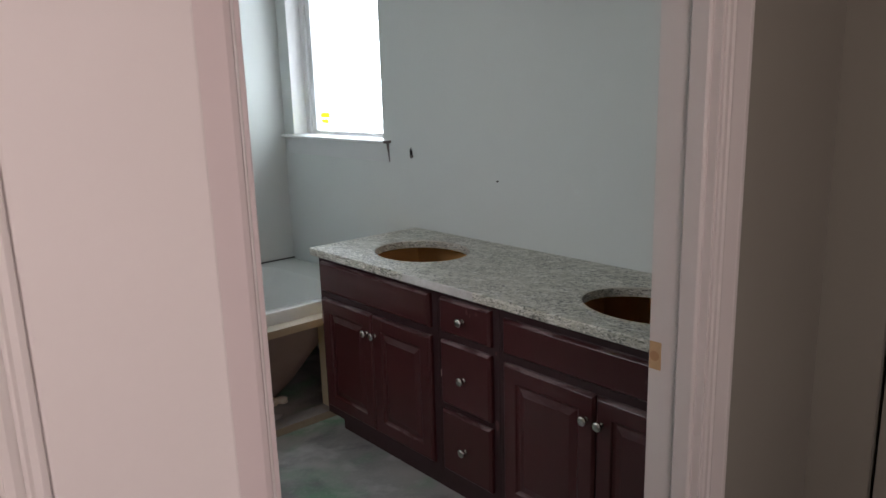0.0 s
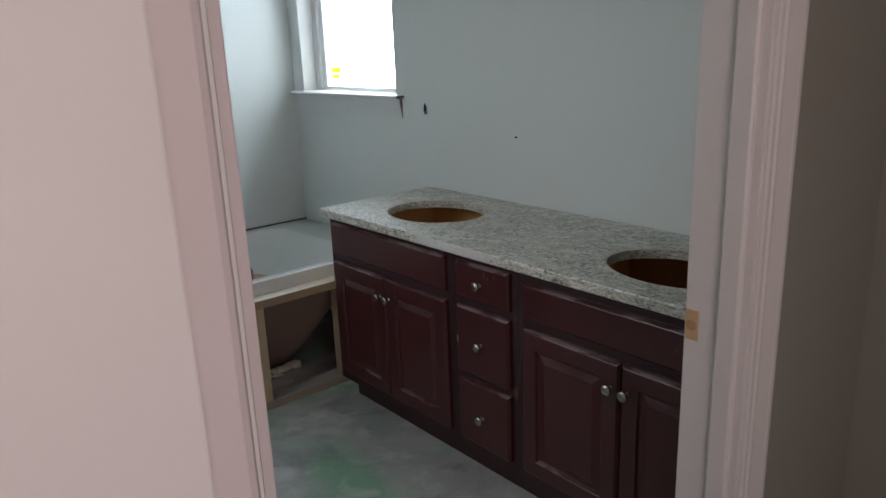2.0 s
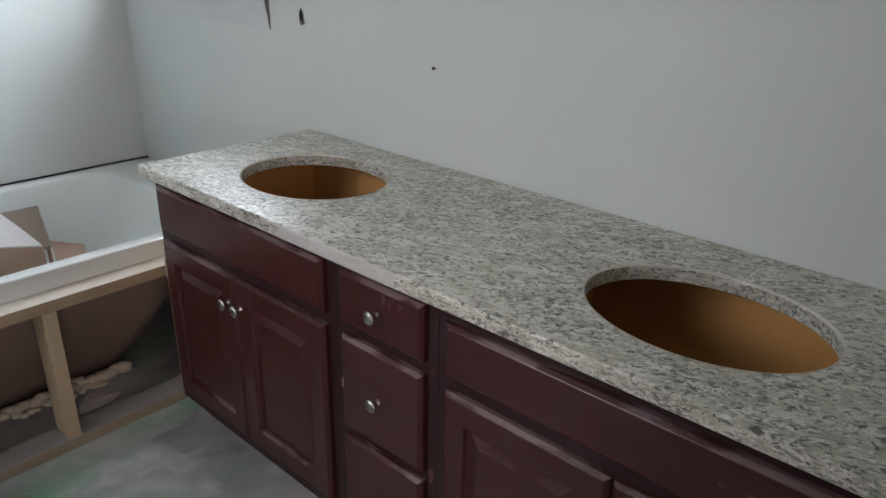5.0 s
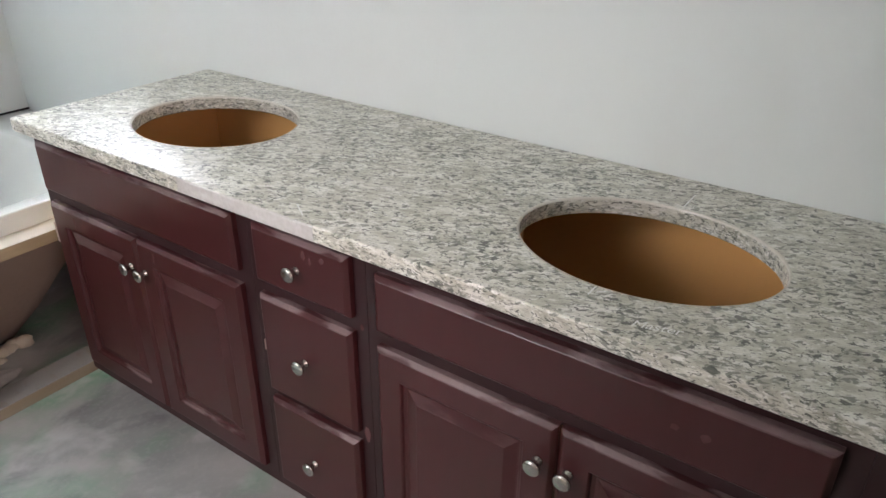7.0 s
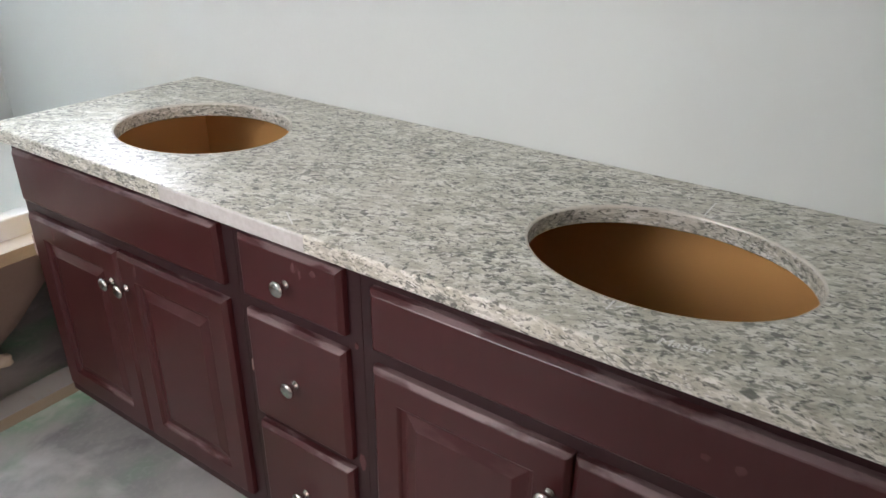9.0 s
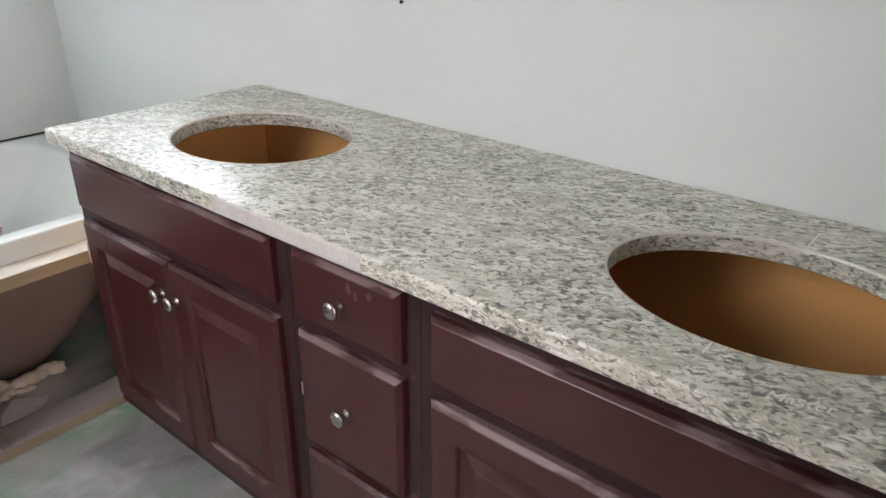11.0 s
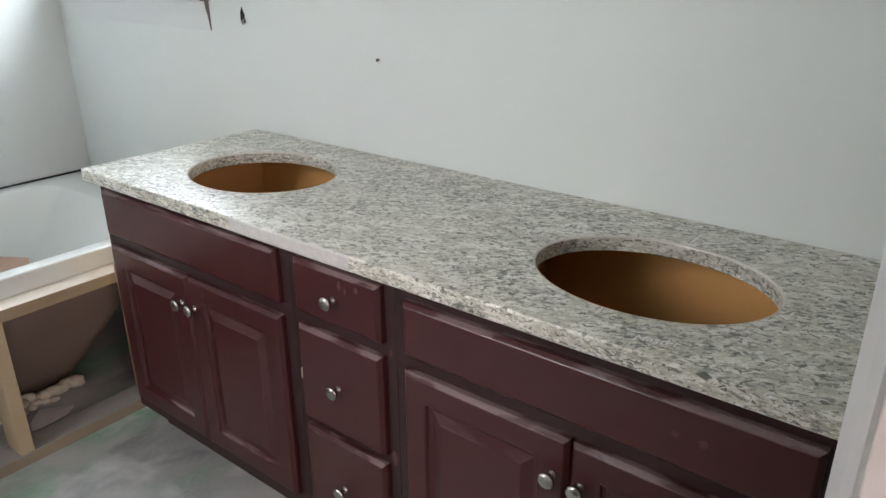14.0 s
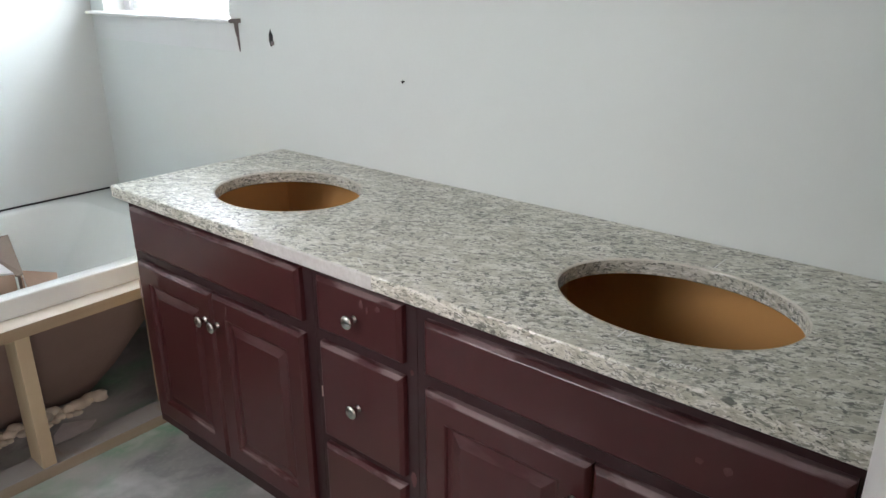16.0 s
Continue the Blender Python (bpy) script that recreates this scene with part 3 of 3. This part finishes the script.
def worktop():
    """A slab with eased edges and two oval cut-outs."""
    z1, z0 = 0.842, 0.810
    bm = bmesh.new()
    x0, x1, y0, y1 = -0.576, -0.003, -1.848, 0.0
    steps = 72
    outer = []
    for cx, cy, a0 in ((x0, y0, 180), (x1, y0, 270), (x1, y1, 0), (x0, y1, 90)):
        sx, sy = (1 if cx == x0 else -1), (1 if cy == y0 else -1)
        for k in range(5):
            a = radians(a0 + 90 * k / 4)
            outer.append((cx + sx * 0.006 + 0.006 * math.cos(a), cy + sy * 0.006 + 0.006 * math.sin(a), math.cos(a), math.sin(a)))
    loops = [(outer, -1)]
    for cx, cy, ra, rb in HOLES:
        ring = []
        for k in range(steps):
            a = 2 * math.pi * k / steps
            nx, ny = math.cos(a) / ra, math.sin(a) / rb
            d = math.hypot(nx, ny)
            ring.append((cx + ra * math.cos(a), cy + rb * math.sin(a), nx / d, ny / d))
        loops.append((ring, 1))
    caps = {0: [], 1: []}
    for pts, way in loops:
        last = None
        prof = [(0.004, z1), (0.0012, z1 - 0.0012), (0, z1 - 0.004), (0, z0 + 0.003), (0.003, z0)]
        rings = [[bm.verts.new((px + way * e * nx, py + way * e * ny, z)) for px, py, nx, ny in pts] for e, z in prof]
        for a, b in zip(rings, rings[1:]):
            for i in range(len(pts)):
                bm.faces.new((a[i], a[(i + 1) % len(pts)], b[(i + 1) % len(pts)], b[i]))
        caps[0].append(rings[0])
        caps[1].append(rings[-1])
    for rings in caps.values():
        edges = [bm.edges.get((r[i], r[(i + 1) % len(r)])) for r in rings for i in range(len(r))]
        bmesh.ops.triangle_fill(bm, use_beauty=True, use_dissolve=False, edges=edges)
    return bm


HOLES = [(-0.299, -0.397, 0.173, 0.205), (-0.313, -1.448, 0.162, 0.211)]
counter = tagged(mesh_object("worktop", worktop(), GRANITE), "pale speckled granite worktop with two oval sink cut-outs", "worktop")


def arris(cx, cy, ra, rb, z=0.842, steps=72):
    """The chamfer that rings a cut-out, for a painted light line."""
    bm = bmesh.new()
    rows = []
    for e, h in ((0.0042, z + 0.0003), (0.0004, z - 0.0012), (-0.0004, z - 0.0030)):
        rows.append([bm.verts.new((cx + (ra + e) * math.cos(2 * math.pi * k / steps), cy + (rb + e) * math.sin(2 * math.pi * k / steps), h)) for k in range(steps)])
    for a, c in zip(rows, rows[1:]):
        for k in range(steps):
            bm.faces.new((a[k], a[(k + 1) % steps], c[(k + 1) % steps], c[k]))
    return bm


# paler than the stone: the edge's caught light is put into the colour
LIT_ARRIS = material("lit_arris", (0.64, 0.61, 0.54), 0.2, second=(0.60, 0.57, 0.50), scale=40, amount=0.7, fine=(0.5, 0.48, 0.42), bump=0.0)
for oval in HOLES:
    part("arris", arris(*oval), LIT_ARRIS, counter, "chamfer round the cut-out, painted pale as if catching light")


def edge_film():
    """A pale strip that still covers a stretch of the front edge."""
    bm = bmesh.new()
    prof = [(-0.5740, 0.8415), (-0.5762, 0.8395), (-0.5767, 0.8375), (-0.5767, 0.8135), (-0.5752, 0.8110)]
    rows = [[bm.verts.new((x, y, z)) for x, z in prof] for y in (-0.62, -0.74, -0.86, -0.977)]
    for a, c in zip(rows, rows[1:]):
        for k in range(len(prof) - 1):
            bm.faces.new((a[k], a[k + 1], c[k + 1], c[k]))
    return bm


part("edge_film", edge_film(), FILM, counter, "pale smooth film along the front edge")


# white pencil marks on the stone
def stroke(name, points, width, parent, z=0.8424):
    bm = bmesh.new()
    for (xa, ya), (xb, yb) in zip(points, points[1:]):
        d = Vector((xb - xa, yb - ya, 0)).normalized() * width
        s = Vector((-d.y, d.x, 0))
        low = [Vector((xa, ya, z)) + s, Vector((xa, ya, z)) - s, Vector((xb, yb, z)) - s, Vector((xb, yb, z)) + s]
        bm.faces.new([bm.verts.new(p) for p in low])
    return part(name, bm, PENCIL, parent)


stroke("pencil_mark", [(-0.508, -1.440), (-0.481, -1.440)], 0.0013, counter)
stroke("pencil_mark", [(-0.495, -1.447), (-0.487, -1.457)], 0.0013, counter)
stroke("pencil_mark", [(-0.138, -1.449), (-0.075, -1.449)], 0.0013, counter)
stroke("pencil_mark", [(-0.528, -0.893), (-0.556, -0.935)], 0.0013, counter)
text = bpy.data.curves.new("written_word", "FONT")
text.body, text.size, text.shear, text.space_character = "Master", 0.023, 0.35, 1.0
text.offset = 0.0
tmp = bpy.data.objects.new("tmp", text)
word_mesh = bpy.data.meshes.new_from_object(tmp)
bpy.data.objects.remove(tmp)
word = new("written_word", word_mesh)
word_mesh.materials.append(PENCIL)
word.parent = counter
word.matrix_basis = pose(-0.547, -1.518, 0.8425, 0, 0, -75)
tagged(word, "the word Master written in white pencil")

# ---- bathtub ----
def rim_z(y):
    return 0.543 - 0.026 * (y - 0.18)


def rounded_ring(x0, x1, y0, y1, r, per=8):
    pts = []
    for cx, cy, a0 in ((x0 + r, y0 + r, 180), (x1 - r, y0 + r, 270), (x1 - r, y1 - r, 0), (x0 + r, y1 - r, 90)):
        for k in range(per):
            a = radians(a0 + 90 * k / (per - 1))
            pts.append((cx + r * math.cos(a), cy + r * math.sin(a)))
    return pts


def loft(rings, close_last=True):
    bm = bmesh.new()
    made = [[bm.verts.new(p) for p in ring] for ring in rings]
    k = len(made[0])
    for a, b in zip(made, made[1:]):
        for i in range(k):
            bm.faces.new((a[i], a[(i + 1) % k], b[(i + 1) % k], b[i]))
    if close_last:
        bm.faces.new(made[-1])
    return bm


TX0, TX1, TY0, TY1 = -1.84, -0.012, 0.180, 1.138


def tub_ring(inset, drop, r, level=None, more=(0, 0, 0, 0)):
    pts = rounded_ring(TX0 + inset + more[0], TX1 - inset - more[1], TY0 + inset + more[2], TY1 - inset - more[3], r)
    return [(x, y, (rim_z(y) - drop) if level is None else level) for x, y in pts]


tub = thing("bathtub", (-0.92, 0.62, 0), "white acrylic bathtub set in a bare timber frame", "bathtub")
basin = part("basin", loft([tub_ring(0.014, 0.0575, 0.03), tub_ring(0.001, 0.0575, 0.03), tub_ring(0.0, 0.0565, 0.03), tub_ring(0.0, 0.005, 0.03), tub_ring(0.0015, 0.0015, 0.03), tub_ring(0.005, 0.0, 0.03),
                    tub_ring(0.050, 0.0, 0.12, more=(0.03, 0.15, 0, 0)), tub_ring(0.057, 0.003, 0.12, more=(0.03, 0.15, 0, 0)), tub_ring(0.064, 0.012, 0.13, more=(0.03, 0.15, 0, 0)),
                    tub_ring(0.085, 0.10, 0.15, more=(0.04, 0.21, 0, 0)), tub_ring(0.11, 0.25, 0.16, more=(0.07, 0.31, 0.06, 0)),
                    tub_ring(0.15, 0.0, 0.15, 0.14, (0.1, 0.40, 0.12, 0)), tub_ring(0.20, 0.0, 0.13, 0.11, (0.1, 0.37, 0.12, 0)), tub_ring(0.25, 0.0, 0.10, 0.105, (0.1, 0.34, 0.12, 0))]), TUB, tub, "", True)
part("shell", loft([tub_ring(0.030, 0.0575, 0.12, more=(0.02, 0.20, 0.02, 0)), tub_ring(0.045, 0.09, 0.14, more=(0.03, 0.215, 0.02, 0)), tub_ring(0.07, 0.25, 0.12, more=(0.06, 0.25, 0.04, 0)),
                    tub_ring(0.11, 0, 0.09, 0.11, (0.08, 0.31, 0.11, 0)), tub_ring(0.13, 0, 0.08, 0.07, (0.08, 0.32, 0.12, 0)), tub_ring(0.19, 0, 0.06, 0.002, (0.1, 0.31, 0.11, 0))]), SHELL, tub,
     "rough brown-grey underside of the tub", True)
for e in basin.data.edges:
    a, c = (basin.data.vertices[k].co for k in e.vertices)
    # crisp arrises along the rim's front
    e.use_edge_sharp = min(a.z, c.z) > 0.45 and max(a.y, c.y) < 0.187 and abs(a.z - c.z) < 0.001 and abs(a.y - c.y) < 0.001
# the open joint between tub and plaster
structure("trim", boxes((TX0, TX1 + 0.010, 1.140, 1.149, rim_z(1.14) - 0.003, rim_z(1.14) + 0.003)), DARK, "dark open joint along the tub's back edge", "joint")

frame_thing = thing("tub_deck_frame", (-0.92, 0.13, 0), "bare pine stud frame carrying the bathtub's front edge", "timber frame")
FY0, FY1 = 0.116, 0.205
part("bottom_plate", boxes((-1.90, -0.02, FY0, FY1, 0.0, 0.036), bevel=0.002), PLATE_LOW, frame_thing, "dusty pine plate on the slab")
part("top_plate", boxes((-1.90, -0.02, FY0 - 0.004, FY1, 0.450, 0.485), bevel=0.002), PINE_FLAT, frame_thing)
for x in (-1.640, -1.232, -0.824, -0.42, -0.06):
    part("stud", boxes((x - 0.019, x + 0.019, FY0 + 0.002, FY1, 0.0365, 0.4495), bevel=0.002), PINE, frame_thing)
bar = lathe([(0.003, 0), (0.003, 0.03), (0.005, 0.031), (0.005, 0.033)], Matrix.Translation((-1.190, 0.103, 0.0)) @ pose(0, 0, 0, 4, 6, 0), 8)
tagged(mesh_object("loose_nail", bar, INK), "dark nail leaning against the bottom plate", "nail")


def blob(bm, at, r, squash, seed):
    made = bmesh.ops.create_icosphere(bm, subdivisions=2, radius=1.0)["verts"]
    for v in made:
        k = r * (1 + 0.35 * noise.noise(v.co * 1.7 + Vector((seed, seed * 0.7, 0))))
        v.co = Vector(at) + Vector((v.co.x * k * 1.25, v.co.y * k, max(v.co.z * k * squash, -at[2] + 0.001)))


foam = bmesh.new()
rnd = random.Random(5)
x = -1.75
while x < -0.535:
    y = 0.425 + rnd.uniform(-0.012, 0.012)
    r = rnd.uniform(0.013, 0.023) if x < -0.62 else rnd.uniform(0.019, 0.026)
    if not (-1.30 < x < -1.18 and rnd.random() < 0.6):
        blob(foam, (x, y, r * 0.7), r, 0.9, rnd.random() * 40)
        if rnd.random() < 0.5:
            blob(foam, (x + 0.01, y - 0.035, r * 0.45), r * 0.7, 0.7, rnd.random() * 40)
    x += rnd.uniform(0.016, 0.03)
tagged(mesh_object("expanding_foam", foam, FOAM, True), "lumpy cream expanding foam along the tub's foot", "foam", kind="stuff")


# ---- scraps ----
tagged(mesh_object("paint_chip", boxes((-0.375, -0.369, 1.036, 1.056, 0.376, 0.400), bevel=0.001), PAPER), "small white chip stuck on the bathtub wall", "chip")


def torn_sheet():
    """A limp torn sheet that lies on the slab."""
    bm = bmesh.new()
    rim = [(-0.684, 0.372), (-0.640, 0.335), (-0.607, 0.302), (-0.640, 0.276), (-0.695, 0.262), (-0.752, 0.270), (-0.735, 0.318)]
    top = [bm.verts.new((x, y, 0.0035 + 0.004 * math.sin(x * 60 + y * 40))) for x, y in rim]
    low = [bm.verts.new((x, y, 0.0)) for x, y in rim]
    mid = bm.verts.new((-0.68, 0.31, 0.009))
    for i in range(len(rim)):
        k = (i + 1) % len(rim)
        bm.faces.new((top[i], top[k], mid))
        bm.faces.new((low[i], low[k], top[k], top[i]))
    bm.faces.new(low[::-1])
    return bm


tagged(mesh_object("paper_scrap", torn_sheet(), CARD_PALE), "torn pale grey paper scrap lying on the slab", "paper")

# ---- carton in the tub ----
def sheet(points, thick, lift=Vector((0, 0, 1))):
    bm = bmesh.new()
    a = [bm.verts.new(Vector(p)) for p in points]
    b = [bm.verts.new(Vector(p) - lift * thick) for p in points]
    bm.faces.new(a)
    bm.faces.new(b[::-1])
    k = len(a)
    for i in range(k):
        bm.faces.new((a[i], b[i], b[(i + 1) % k], a[(i + 1) % k]))
    return bm


carton = thing("cardboard_box", (-1.1, 0.65, 0.11), "flattened brown cardboard carton lying open in the bathtub", "box")
def bent_flap(near_a, near_b, far_a, far_b, thick, steps=12):
    """A slightly twisted sheet between its near fold and its far edge."""
    bm = bmesh.new()
    rows = []
    for k in range(steps + 1):
        s = k / steps
        p, q = Vector(near_a).lerp(Vector(near_b), s), Vector(far_a).lerp(Vector(far_b), s)
        mid = p.lerp(q, 0.5) + Vector((0, 0, 0.003))
        rows.append([bm.verts.new(v) for v in (p, mid, q, q - Vector((0, 0, thick)), mid - Vector((0, 0, thick)), p - Vector((0, 0, thick)))])
    for a, c in zip(rows, rows[1:]):
        for m in range(6):
            bm.faces.new((a[m], a[(m + 1) % 6], c[(m + 1) % 6], c[m]))
    bm.faces.new(rows[0])
    bm.faces.new(rows[-1][::-1])
    return bm


part("top_flap", bent_flap((-1.43, 1.075, 0.506), (-0.694, 0.477, 0.503), (-1.30, 1.135, 0.562), (-0.729, 0.726, 0.560), 0.005), CARD_PALE, carton, "pale grey-white top flap")
ALONG = Vector((-0.738, 0.597, 0)).normalized()
ACROSS = Vector((0.597, 0.738, 0)).normalized()
part("side", sheet([(-1.43, 1.077, 0.499), (-0.692, 0.480, 0.497), (-0.692, 0.480, 0.16), (-1.43, 1.077, 0.16)], 0.006, ACROSS), CARD, carton)
part("end_flap", sheet([(-0.722, 0.728, 0.551), (-0.615, 0.700, 0.558), (-0.672, 0.466, 0.500), (-0.690, 0.474, 0.494)], 0.005), CARD_DARK, carton, "brown folded end flap")
part("end", sheet([(-0.684, 0.455, 0.490), (-0.60, 0.745, 0.486), (-0.60, 0.745, 0.16), (-0.684, 0.455, 0.16)], 0.006, Vector((-0.9, 0.3, 0))), CARD, carton)
for s, z0, z1, w in ((0.774, 0.250, 0.294, 0.045), (0.734, 0.264, 0.316, 0.014)):
    p = Vector((-0.692, 0.480, 0)) + ALONG * s - ACROSS * 0.0064
    q = p + ALONG * w
    part("print_bar", sheet([(p.x, p.y, z0), (q.x, q.y, z0), (q.x, q.y, z1), (p.x, p.y, z1)], 0.0008, ACROSS), INK, carton)
scrap = thing("cardboard_scrap", (-0.59, 0.6, 0.4), "torn cardboard scrap lying in the bathtub", "cardboard")
part("scrap_sheet", sheet([(-0.585, 0.74, 0.41), (-0.51, 0.64, 0.405), (-0.57, 0.49, 0.395), (-0.665, 0.46, 0.40)], 0.005), CARD, scrap)
